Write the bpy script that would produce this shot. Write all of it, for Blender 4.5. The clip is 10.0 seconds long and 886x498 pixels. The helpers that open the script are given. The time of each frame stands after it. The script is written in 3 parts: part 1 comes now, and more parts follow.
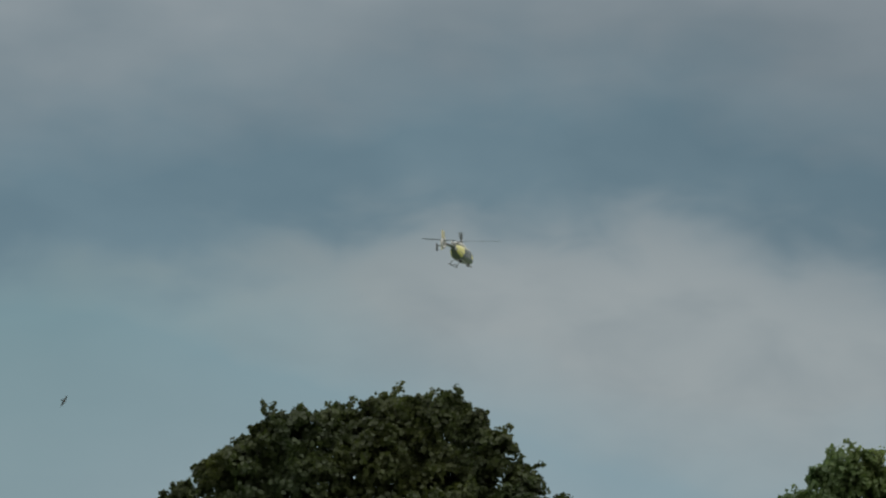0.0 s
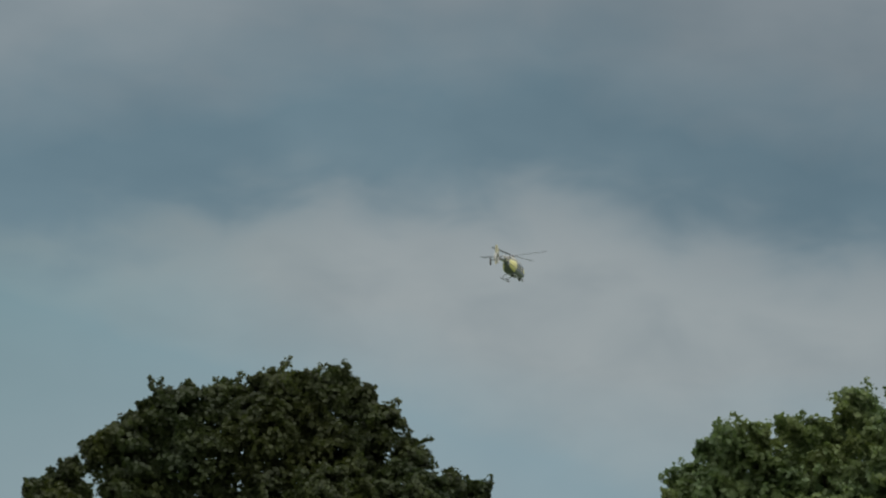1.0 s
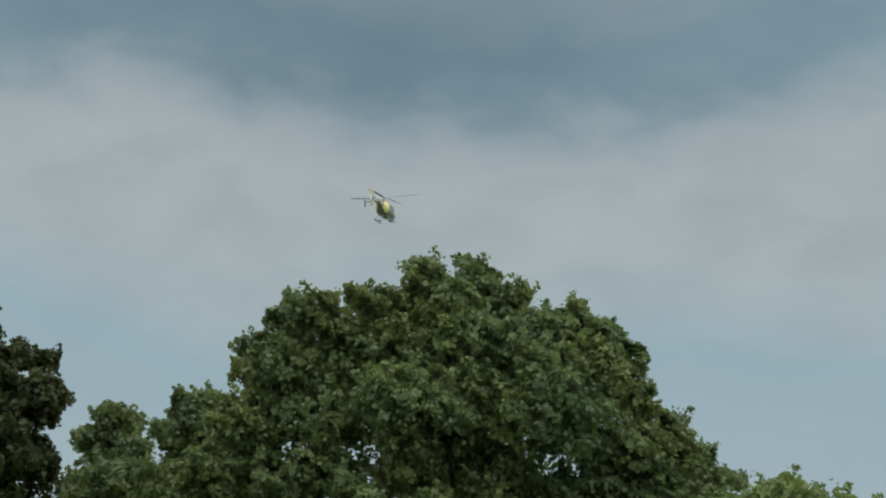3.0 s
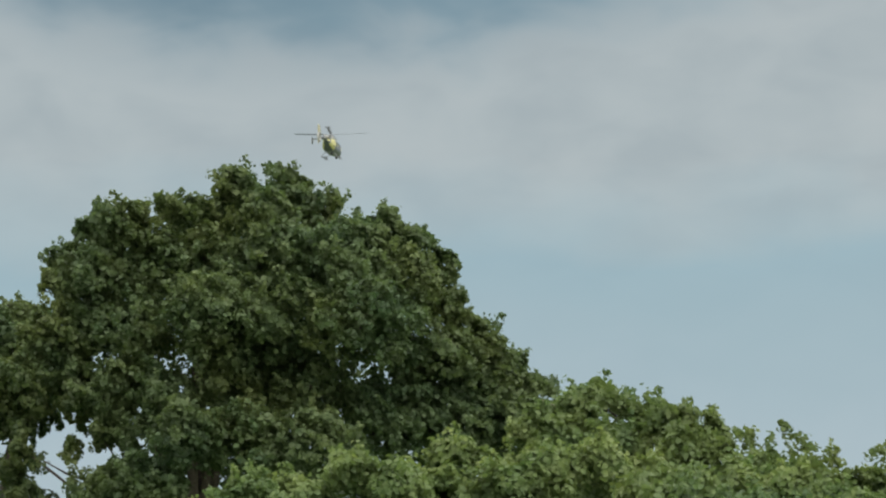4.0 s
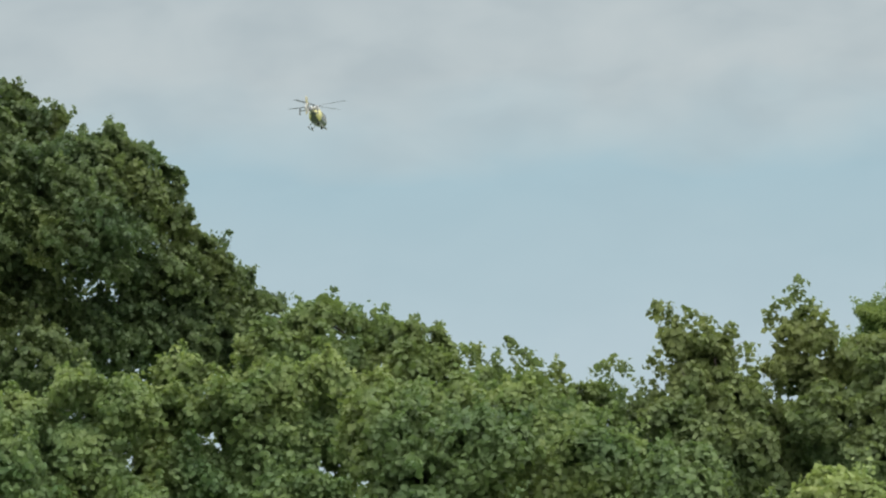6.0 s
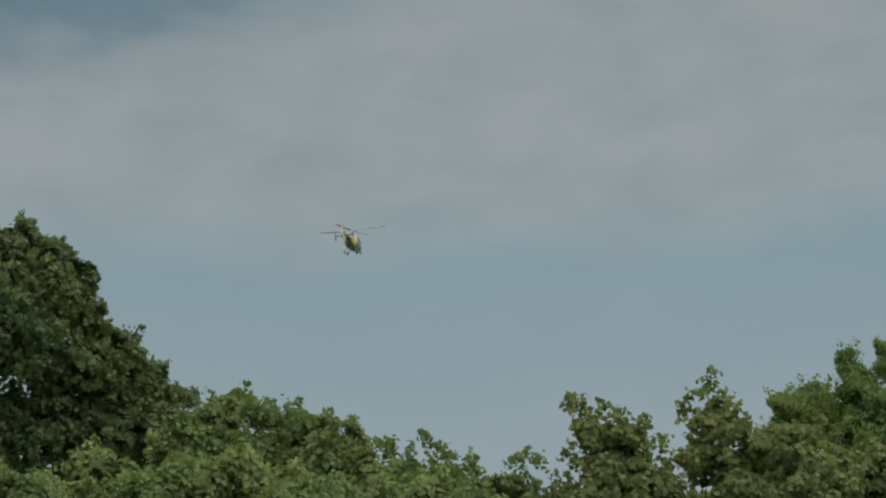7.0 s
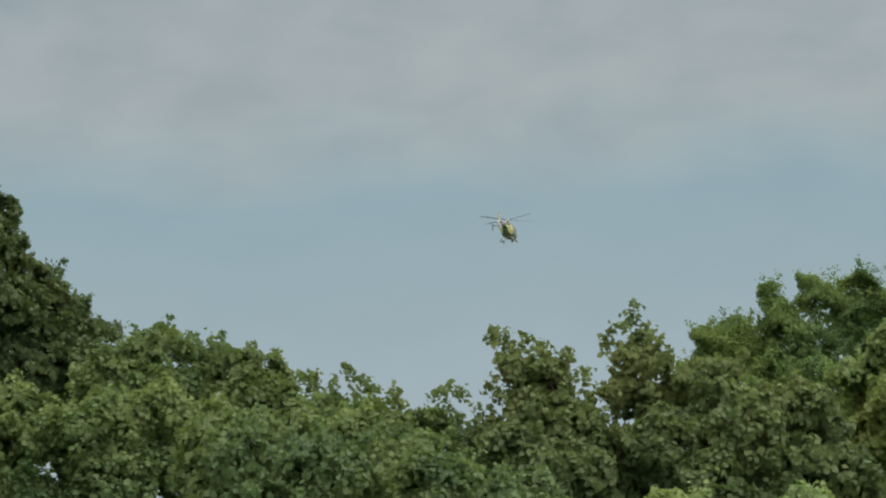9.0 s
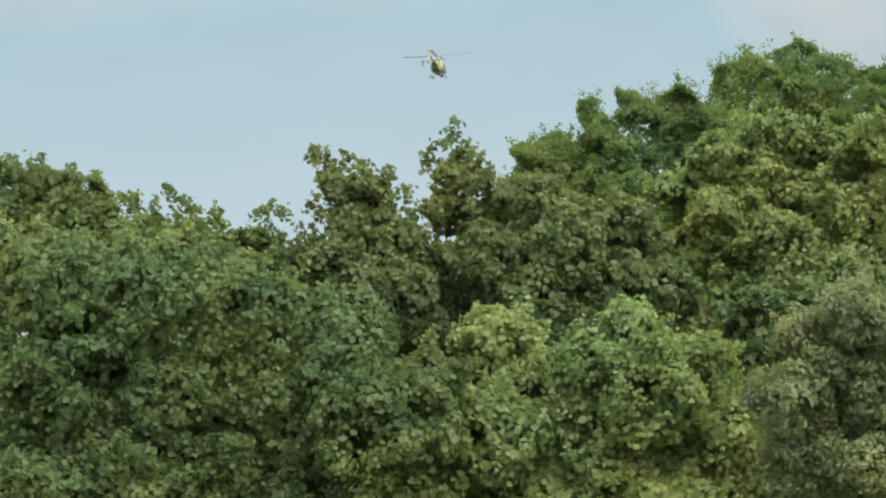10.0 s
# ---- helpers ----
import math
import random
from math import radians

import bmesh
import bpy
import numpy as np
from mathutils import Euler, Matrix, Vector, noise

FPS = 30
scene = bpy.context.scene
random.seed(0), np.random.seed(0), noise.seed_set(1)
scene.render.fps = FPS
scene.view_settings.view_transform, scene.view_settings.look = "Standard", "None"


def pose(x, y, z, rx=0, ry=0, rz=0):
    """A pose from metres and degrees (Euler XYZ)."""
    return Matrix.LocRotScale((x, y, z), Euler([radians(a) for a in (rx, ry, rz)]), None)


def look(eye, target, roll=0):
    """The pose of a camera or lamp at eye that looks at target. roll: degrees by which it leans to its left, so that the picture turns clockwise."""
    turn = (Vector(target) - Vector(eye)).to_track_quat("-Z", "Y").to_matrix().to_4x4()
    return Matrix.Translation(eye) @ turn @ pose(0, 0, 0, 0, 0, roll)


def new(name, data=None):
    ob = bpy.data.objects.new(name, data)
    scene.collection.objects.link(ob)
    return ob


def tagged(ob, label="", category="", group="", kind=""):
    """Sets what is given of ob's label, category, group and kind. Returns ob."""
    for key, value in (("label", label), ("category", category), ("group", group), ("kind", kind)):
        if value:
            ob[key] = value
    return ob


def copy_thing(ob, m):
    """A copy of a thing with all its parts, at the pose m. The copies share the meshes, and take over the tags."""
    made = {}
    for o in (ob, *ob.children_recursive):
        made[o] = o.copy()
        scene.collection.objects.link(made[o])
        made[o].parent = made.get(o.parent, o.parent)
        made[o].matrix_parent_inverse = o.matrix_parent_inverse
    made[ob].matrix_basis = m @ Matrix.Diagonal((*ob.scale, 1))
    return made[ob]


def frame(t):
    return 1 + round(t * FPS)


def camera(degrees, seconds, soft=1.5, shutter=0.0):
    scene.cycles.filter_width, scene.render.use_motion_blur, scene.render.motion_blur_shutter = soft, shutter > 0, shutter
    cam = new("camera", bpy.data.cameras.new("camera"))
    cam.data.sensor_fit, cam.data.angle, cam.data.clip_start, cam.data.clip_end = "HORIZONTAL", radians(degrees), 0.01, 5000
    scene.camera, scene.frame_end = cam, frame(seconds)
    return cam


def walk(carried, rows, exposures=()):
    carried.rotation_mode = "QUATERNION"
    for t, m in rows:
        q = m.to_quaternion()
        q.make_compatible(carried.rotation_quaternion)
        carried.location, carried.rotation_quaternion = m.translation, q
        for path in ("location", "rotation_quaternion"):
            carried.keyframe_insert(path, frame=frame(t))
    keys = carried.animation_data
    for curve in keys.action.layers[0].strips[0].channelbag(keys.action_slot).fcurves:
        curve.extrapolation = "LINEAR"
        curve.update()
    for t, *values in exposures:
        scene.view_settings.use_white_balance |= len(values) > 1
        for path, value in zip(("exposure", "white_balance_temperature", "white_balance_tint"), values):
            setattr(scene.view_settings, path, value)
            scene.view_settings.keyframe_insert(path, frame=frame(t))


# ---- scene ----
cam = camera(16, 10.0, soft=2.2, shutter=0.08)
EYE = (0.0, 0.0, 1.6)


def aim(turn, tilt, lean):
    """A hand-held camera at EYE: degrees turned to the right of north, tilted up, leaning."""
    return pose(*EYE, 90 + tilt, 0, -turn) @ pose(0, 0, 0, 0, 0, -lean)


walk(cam, [
    (0, aim(-24.773, 12.677, -3.02)), (0.3, aim(-24.763, 12.473, -2.777)),
    (0.5, aim(-24.016, 12.793, -2.674)), (0.8, aim(-23.287, 12.728, -2.381)),
    (1, aim(-22.662, 12.314, -2.427)), (1.2, aim(-21.065, 12.099, -1.822)),
    (1.5, aim(-19.617, 12.429, -1.43)), (1.8, aim(-18.767, 11.881, -1.318)),
    (2, aim(-18.635, 11.815, -1.229)), (2.3, aim(-17.906, 11.468, -1.095)),
    (2.5, aim(-16.736, 10.873, -1.272)), (2.8, aim(-15.341, 10.349, -1.206)),
    (3, aim(-14.64, 10.165, -1.034)), (3.2, aim(-14.147, 9.857, -1.008)),
    (4.3, aim(-10.674, 8.26, 0.184)), (4.5, aim(-11.34, 8.171, 0.059)),
    (4.8, aim(-11.571, 7.837, -0.255)), (5, aim(-11.436, 7.666, 0.107)),
    (5.3, aim(-11.145, 7.333, 0.286)), (5.5, aim(-10.069, 7.053, 0.524)),
    (5.8, aim(-7.585, 6.845, 0.798)), (6, aim(-6.155, 6.989, 0.693)),
    (6.1, aim(-5.69, 7.419, 0.953)), (6.2, aim(-5.077, 7.715, 1.033)),
    (7.3, aim(-4.468, 8.694, 1.228)), (7.5, aim(-4.42, 8.412, 1.187)),
    (7.8, aim(-4.368, 7.683, 1.396)), (8, aim(-4.25, 7.531, 1.456)),
    (8.3, aim(-4.221, 7.451, 1.604)), (8.5, aim(-4.096, 7.44, 1.22)),
    (8.8, aim(-3.857, 7.399, 1.184)), (9, aim(-3.151, 7.413, 1.472)),
    (9.3, aim(-2.572, 7.009, 1.827)), (9.5, aim(-1.86, 6.285, 1.805)),
    (9.8, aim(-0.106, 4.454, 2.172)), (10, aim(0, 4, 2.471)),
], exposures=[
    (0.0, -0.74), (1.0, -0.74), (1.5, -0.7), (2.0, -0.64), (3.0, -0.43), (4.5, -0.09), (5.0, 0.12), (5.5, 0.17), (6.2, -0.2), (7.3, -0.86), (7.5, -0.68), (8.0, -0.5), (9.0, -0.46), (9.5, -0.42), (10.0, 0.1),
])

# ---- sky and light ----
def nodes_of(tree):
    """Short makers of nodes and links."""
    def node(kind, **inputs):
        n = tree.nodes.new(kind)
        for key, value in inputs.items():
            name = key.replace("_", " ")
            socket = n.inputs[int(key[1:])] if key[0] == "i" and key[1:].isdigit() else n.inputs[name]
            if isinstance(value, bpy.types.NodeSocket):
                tree.links.new(value, socket)
            else:
                socket.default_value = value
        return n

    def maths(op, a, b=0.0, c=0.0):
        n = node("ShaderNodeMath", i0=a, i1=b, i2=c)
        n.operation = op
        return n.outputs[0]

    def ramp(value, stops, smooth=False):
        n = node("ShaderNodeValToRGB", i0=value)
        n.color_ramp.interpolation = "EASE" if smooth else "LINEAR"
        while len(n.color_ramp.elements) < len(stops):
            n.color_ramp.elements.new(0.5)
        for e, (p, col) in zip(n.color_ramp.elements, stops):
            e.position, e.color = p, (*col, 1)
        return n.outputs[0]

    def mix(fac, a, b, kind="MIX"):
        n = node("ShaderNodeMix")
        n.data_type, n.blend_type = "RGBA", kind
        for socket, value in ((n.inputs[0], fac), (n.inputs[6], a), (n.inputs[7], b)):
            if isinstance(value, bpy.types.NodeSocket):
                tree.links.new(value, socket)
            else:
                socket.default_value = (*value, 1) if isinstance(value, tuple) else value
        return n.outputs[2]

    return node, maths, ramp, mix


SUN_HEIGHT, SUN_TURN = 50, 152


def make_sky():
    """Blue sky near the horizon under a broken layer of cloud, with a dark cloud base in the north-west."""
    world = bpy.data.worlds.new("cloudy_sky")
    world.use_nodes = True
    scene.world = world
    tree = world.node_tree
    tree.nodes.clear()
    node, maths, ramp, mix = nodes_of(tree)
    way = node("ShaderNodeTexCoord").outputs["Generated"]
    xyz = node("ShaderNodeSeparateXYZ", Vector=way)
    height = maths("MULTIPLY", maths("ARCSINE", xyz.outputs[2]), 57.2958)
    turn = maths("MULTIPLY", maths("ARCTAN2", xyz.outputs[0], xyz.outputs[1]), 57.2958)
    # clouds lie flat: their texture is stretched sideways
    flat = node("ShaderNodeCombineXYZ", X=maths("MULTIPLY", turn, 0.55), Y=maths("MULTIPLY", height, 1.0)).outputs[0]
    big = node("ShaderNodeTexNoise", Vector=flat, Scale=0.42, Detail=3.0, Roughness=0.5).outputs[0]
    fine = node("ShaderNodeTexNoise", Vector=flat, Scale=0.9, Detail=3.0, Roughness=0.48, Distortion=0.3).outputs[0]
    # the sagging lower edge of the dark cloud: its height over the turn
    edge = node("ShaderNodeFloatCurve", i0=1.0, i1=maths("MULTIPLY_ADD", turn, 1 / 60, 40 / 60))
    curve = edge.mapping.curves[0]
    points = ((0.0, 0.57), (0.13, 0.58), (0.21, 0.615), (0.26, 0.65), (0.29, 0.648), (0.325, 0.662), (0.365, 0.625), (0.40, 0.607), (0.44, 0.603), (0.50, 0.617), (0.56, 0.66), (0.62, 0.72), (1.0, 0.8))
    curve.points[0].location, curve.points[1].location = points[0], points[-1]
    for p in points[1:-1]:
        curve.points.new(*p)
    edge.mapping.update()
    low = maths("MULTIPLY", edge.outputs[0], 20.0)
    over = maths("SUBTRACT", height, low)
    over = maths("ADD", over, maths("MULTIPLY", maths("SUBTRACT", fine, 0.5), 2.2))
    dark = node("ShaderNodeMapRange", Value=over, i1=-1.0, i2=1.3)
    dark.interpolation_type = "SMOOTHERSTEP"
    # height, ruffled by the noise, gives the layers: haze, blue, pale cloud
    ruffled = maths("ADD", height, maths("MULTIPLY", maths("SUBTRACT", big, 0.5), 2.5))
    # more cloud towards the north-east
    east = node("ShaderNodeMapRange", Value=turn, i1=4.8, i2=7.6, i3=0.0, i4=2.8).outputs[0]
    west = node("ShaderNodeMapRange", Value=turn, i1=-20.0, i2=-29.0, i3=0.0, i4=-2.6).outputs[0]
    ruffled = maths("ADD", maths("ADD", ruffled, east), west)
    layers = ramp(maths("MULTIPLY", ruffled, 1 / 20), [
        (0.0, (0.48, 0.59, 0.62)), (0.25, (0.485, 0.605, 0.665)), (0.36, (0.425, 0.565, 0.625)), (0.415, (0.405, 0.56, 0.625)),
        (0.44, (0.455, 0.58, 0.625)), (0.505, (0.522, 0.59, 0.606)), (1.0, (0.475, 0.535, 0.555))])
    folds = ramp(fine, [(0.3, (0.85, 0.875, 0.895)), (0.55, (1.0, 1.0, 1.0)), (0.75, (1.09, 1.065, 1.05))])
    billow = node("ShaderNodeMapRange", Value=ruffled, i1=7.8, i2=10.2, i3=0.15, i4=0.7).outputs[0]
    cloud = mix(billow, layers, folds, "MULTIPLY")
    base = ramp(maths("MULTIPLY", over, 1 / 8), [(0.0, (0.24, 0.365, 0.43)), (0.22, (0.215, 0.335, 0.40)), (0.5, (0.33, 0.41, 0.45)), (1.0, (0.52, 0.57, 0.59))])
    base = mix(0.7, base, ramp(big, [(0.35, (0.9, 0.92, 0.94)), (0.65, (1.14, 1.11, 1.1))]), "MULTIPLY")
    # the dark base thins out towards the north
    thin = node("ShaderNodeMapRange", Value=turn, i1=-14.0, i2=-5.0).outputs[0]
    thick = node("ShaderNodeMapRange", Value=turn, i1=-31.0, i2=-18.0).outputs[0]
    heavy = mix(thick, (1.08, 1.08, 1.08), (0.92, 0.92, 0.93))
    base = mix(1.0, base, mix(thin, heavy, (1.25, 1.2, 1.18)), "MULTIPLY")
    # the clear strip in the west is a deeper teal
    teal = node("ShaderNodeMapRange", Value=turn, i1=-24.0, i2=-32.0).outputs[0]
    cloud = mix(teal, cloud, mix(1.0, cloud, (0.78, 0.87, 0.86), "MULTIPLY"))
    veil = mix(dark.outputs[0], cloud, base)
    # an overcast sky is brightest overhead
    zenith = node("ShaderNodeMapRange", Value=height, i1=17.0, i2=55.0).outputs[0]
    veil = mix(zenith, veil, (2.6, 2.68, 2.72))
    # and round the veiled sun
    sunward = (math.sin(radians(SUN_TURN)) * math.cos(radians(SUN_HEIGHT)), math.cos(radians(SUN_TURN)) * math.cos(radians(SUN_HEIGHT)), math.sin(radians(SUN_HEIGHT)))
    near_sun = node("ShaderNodeVectorMath", i0=way, i1=sunward)
    near_sun.operation = "DOT_PRODUCT"
    near_sun = node("ShaderNodeMapRange", Value=near_sun.outputs["Value"], i1=-0.1, i2=0.9).outputs[0]
    veil = mix(near_sun, veil, (4.0, 3.95, 3.8))
    sky = node("ShaderNodeTexSky")
    sky.sky_type, sky.sun_disc = "NISHITA", False
    sky.sun_elevation, sky.sun_rotation = radians(SUN_HEIGHT), radians(SUN_TURN)
    clear = node("ShaderNodeBackground", Color=sky.outputs[0], Strength=0.1)
    cover = node("ShaderNodeBackground", Color=veil, Strength=1.0)
    both = node("ShaderNodeMixShader", i0=0.94, i1=clear.outputs[0], i2=cover.outputs[0])
    node("ShaderNodeOutputWorld", Surface=both.outputs[0])


make_sky()
sun_data = bpy.data.lights.new("sun", "SUN")
sun_data.energy, sun_data.angle, sun_data.color = 1.6, radians(25), (1.0, 0.96, 0.88)
sun = new("sun", sun_data)
a, h = radians(SUN_TURN), radians(SUN_HEIGHT)
sun.matrix_world = look((math.sin(a) * math.cos(h) * 50, math.cos(a) * math.cos(h) * 50, math.sin(h) * 50), (0, 0, 0))


# ---- materials ----
def leaf_material(name, deep, bright, gloss=0.5):
    """Thin leaves: two tones from leaf to leaf, patches over the crown, light coming through."""
    m = bpy.data.materials.new(name)
    m.use_nodes = True
    tree = m.node_tree
    tree.nodes.clear()
    node, maths, ramp, mix = nodes_of(tree)
    place = node("ShaderNodeTexCoord").outputs["Object"]
    leaf = node("ShaderNodeNewGeometry").outputs["Random Per Island"]
    patch = node("ShaderNodeTexNoise", Vector=place, Scale=0.9, Detail=2.0).outputs[0]
    vein = node("ShaderNodeTexNoise", Vector=place, Scale=45.0, Detail=2.0).outputs[0]
    tone = maths("ADD", maths("MULTIPLY", leaf, 0.28), maths("MULTIPLY_ADD", patch, 1.9, -0.58))
    colour = ramp(tone, [(0.1, deep), (0.95, bright)])
    # whole boughs lean to olive or to blue-green
    bough = node("ShaderNodeTexNoise", Vector=place, Scale=0.33, Detail=2.0).outputs[0]
    colour = mix(1.0, colour, ramp(bough, [(0.35, (0.91, 0.96, 1.08)), (0.65, (1.13, 1.01, 0.88))]), "MULTIPLY")
    colour = mix(0.3, colour, ramp(vein, [(0.3, (0.75, 0.75, 0.75)), (0.7, (1.15, 1.15, 1.15))]), "MULTIPLY")
    skin = node("ShaderNodeBsdfPrincipled", Base_Color=colour, Roughness=gloss)
    skin.inputs["Specular IOR Level"].default_value = 0.2
    lit = mix(1.0, colour, (1.15, 1.2, 0.8), "MULTIPLY")
    thin = node("ShaderNodeBsdfTranslucent", Color=lit)
    both = node("ShaderNodeMixShader", i0=0.47, i1=skin.outputs[0], i2=thin.outputs[0])
    node("ShaderNodeOutputMaterial", Surface=both.outputs[0])
    return m


def surface(name, colour, rough, metal=0.0, grain=30.0, spread=0.15, bump=0.0, coat=0.0):
    """A solid surface with fine and coarse variation."""
    m = bpy.data.materials.new(name)
    m.use_nodes = True
    tree = m.node_tree
    tree.nodes.clear()
    node, maths, ramp, mix = nodes_of(tree)
    place = node("ShaderNodeTexCoord").outputs["Object"]
    fine = node("ShaderNodeTexNoise", Vector=place, Scale=grain, Detail=5.0).outputs[0]
    broad = node("ShaderNodeTexNoise", Vector=place, Scale=grain / 9, Detail=3.0).outputs[0]
    lo, hi = 1 - spread, 1 + spread
    tone = mix(1.0, ramp(fine, [(0.3, (lo, lo, lo)), (0.7, (hi, hi, hi))]), ramp(broad, [(0.3, (lo, lo, lo)), (0.7, (hi, hi, hi))]), "MULTIPLY")
    skin = node("ShaderNodeBsdfPrincipled", Base_Color=mix(1.0, tone, colour, "MULTIPLY"), Metallic=metal,
                Roughness=maths("MULTIPLY_ADD", broad, 0.2, rough - 0.1))
    skin.inputs["Coat Weight"].default_value = coat
    if bump:
        skin.inputs["Normal"].default_value = (0, 0, 0)
        tree.links.new(node("ShaderNodeBump", Height=fine, Strength=bump, Distance=0.03).outputs[0], skin.inputs["Normal"])
    node("ShaderNodeOutputMaterial", Surface=skin.outputs[0])
    return m


MAPLE = leaf_material("dark_maple_leaf", (0.019, 0.028, 0.011), (0.041, 0.054, 0.019))
LIME = leaf_material("lime_leaf", (0.044, 0.076, 0.032), (0.106, 0.146, 0.060))
HEDGE = leaf_material("hedge_leaf", (0.067, 0.116, 0.042), (0.161, 0.213, 0.076))
OAK = leaf_material("oak_leaf", (0.063, 0.099, 0.038), (0.148, 0.189, 0.075))
ASH = leaf_material("ash_leaf", (0.063, 0.121, 0.039), (0.145, 0.210, 0.069))
WILLOW = leaf_material("willow_leaf", (0.091, 0.128, 0.052), (0.217, 0.247, 0.116))
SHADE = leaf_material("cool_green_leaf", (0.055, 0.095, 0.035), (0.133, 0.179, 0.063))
PALE = leaf_material("pale_maple_leaf", (0.097, 0.158, 0.052), (0.224, 0.277, 0.102))
BARK = surface("bark", (0.055, 0.043, 0.033), 0.9, grain=14, spread=0.4, bump=0.8)
GRASS = surface("grass_ground", (0.05, 0.085, 0.025), 0.95, grain=3, spread=0.35, bump=0.5)
YELLOW = surface("yellow_paint", (0.38, 0.36, 0.13), 0.35, grain=3, spread=0.06, coat=0.5)
NAVY = surface("navy_paint", (0.075, 0.08, 0.088), 0.35, grain=3, spread=0.15, coat=0.4)
GREY = surface("grey_metal", (0.20, 0.21, 0.22), 0.45, metal=0.4, grain=8, spread=0.15)
BLACK = surface("black_rubber", (0.018, 0.018, 0.02), 0.6, grain=8, spread=0.2)
BLADE = surface("blade_composite", (0.02, 0.021, 0.023), 0.5, grain=5, spread=0.2)
PALE_GREY = surface("pale_grey_paint", (0.26, 0.26, 0.24), 0.4, grain=4, spread=0.08)
CREAM = surface("cream_paint", (0.29, 0.275, 0.18), 0.4, grain=4, spread=0.08)
WHITE = surface("white_paint", (0.72, 0.72, 0.70), 0.4, grain=4, spread=0.06)
GLASS = surface("tinted_glass", (0.03, 0.036, 0.042), 0.08, grain=2, spread=0.1, coat=1.0)
FEATHER = surface("dark_feather", (0.035, 0.033, 0.034), 0.8, grain=30, spread=0.3)


# ---- mesh helpers ----
def part(name, bm, material, parent, label=""):
    """Links a bmesh as one mesh object under a thing or a part."""
    mesh = bpy.data.meshes.new(name)
    bm.normal_update()
    bm.to_mesh(mesh)
    bm.free()
    mesh.materials.append(material)
    ob = new(name, mesh)
    ob.parent = parent
    return tagged(ob, label)


def smooth(bm):
    for f in bm.faces:
        f.smooth = True
    return bm


def tube(points, radii, sides=8):
    """A closed tube along points, tapering by radii."""
    bm = bmesh.new()
    rings, points = [], [Vector(p) for p in points]
    for i, (p, r) in enumerate(zip(points, radii)):
        along = (points[min(i + 1, len(points) - 1)] - points[max(i - 1, 0)]).normalized()
        across = along.orthogonal().normalized()
        up = along.cross(across)
        rings.append([bm.verts.new(p + r * (math.cos(k * math.tau / sides) * across + math.sin(k * math.tau / sides) * up)) for k in range(sides)])
    # turn each ring to follow the one before it
    for a_ring, b_ring in zip(rings, rings[1:]):
        best = min(range(sides), key=lambda s: sum((a_ring[k].co - b_ring[(k + s) % sides].co).length for k in range(sides)))
        b_ring[:] = b_ring[best:] + b_ring[:best]
        for k in range(sides):
            bm.faces.new((a_ring[k], a_ring[(k + 1) % sides], b_ring[(k + 1) % sides], b_ring[k]))
    bm.faces.new(rings[0][::-1])
    bm.faces.new(rings[-1])
    bmesh.ops.recalc_face_normals(bm, faces=bm.faces)
    return smooth(bm)


# ---- ground ----
def make_ground():
    """Rough grass, gently uneven, out to the horizon."""
    bm = bmesh.new()
    steps = [-3000, -1200, -500, -240, -120, -60, -30, -12, 0, 12, 24, 36, 48, 60, 75, 90, 110, 140, 200, 300, 500, 900, 1600, 3000]
    grid = [[bm.verts.new((x, y, -0.25 + 0.2 * noise.noise((x * 0.03, y * 0.03, 0)))) for x in steps] for y in steps]
    for lo, hi in zip(grid, grid[1:]):
        for k in range(len(steps) - 1):
            bm.faces.new((lo[k], lo[k + 1], hi[k + 1], hi[k]))
    ob = part("ground", smooth(bm), GRASS, None, "rough green grass under the trees")
    tagged(ob, category="ground", kind="structure")


make_ground()


# ---- trees ----
def leaf_mesh(name, centres, normals, sizes, rng, narrow):
    """One mesh of folded leaves, four corners each, at centres."""
    n = len(centres)
    spin = rng.normal(size=(n, 3))
    along = np.cross(normals, spin)
    along[:, 2] -= 0.35 * np.abs(along[:, 2]) + 0.1
    along -= normals * (along * normals).sum(1)[:, None]
    along /= np.linalg.norm(along, axis=1)[:, None] + 1e-9
    across = np.cross(normals, along)
    s = sizes[:, None]
    verts = np.empty((n, 4, 3))
    fold = normals * s * rng.uniform(0.05, 0.22, (n, 1))
    verts[:, 0] = centres - along * s * 0.5
    verts[:, 1] = centres + across * s * narrow * 0.5 + fold - along * s * 0.08
    verts[:, 2] = centres + along * s * 0.5 - normals * s * rng.uniform(0, 0.2, (n, 1))
    verts[:, 3] = centres - across * s * narrow * 0.5 + fold - along * s * 0.08
    base = np.arange(n)[:, None] * 4
    tris = np.concatenate([base + (0, 1, 2), base + (0, 2, 3)], 1).reshape(-1, 3)
    mesh = bpy.data.meshes.new(name)
    mesh.vertices.add(n * 4)
    mesh.vertices.foreach_set("co", verts.ravel())
    mesh.loops.add(n * 6)
    mesh.loops.foreach_set("vertex_index", tris.ravel().astype(np.int32))
    mesh.polygons.add(n * 2)
    mesh.polygons.foreach_set("loop_start", np.arange(n * 2, dtype=np.int32) * 3)
    mesh.update(calc_edges=True)
    return mesh


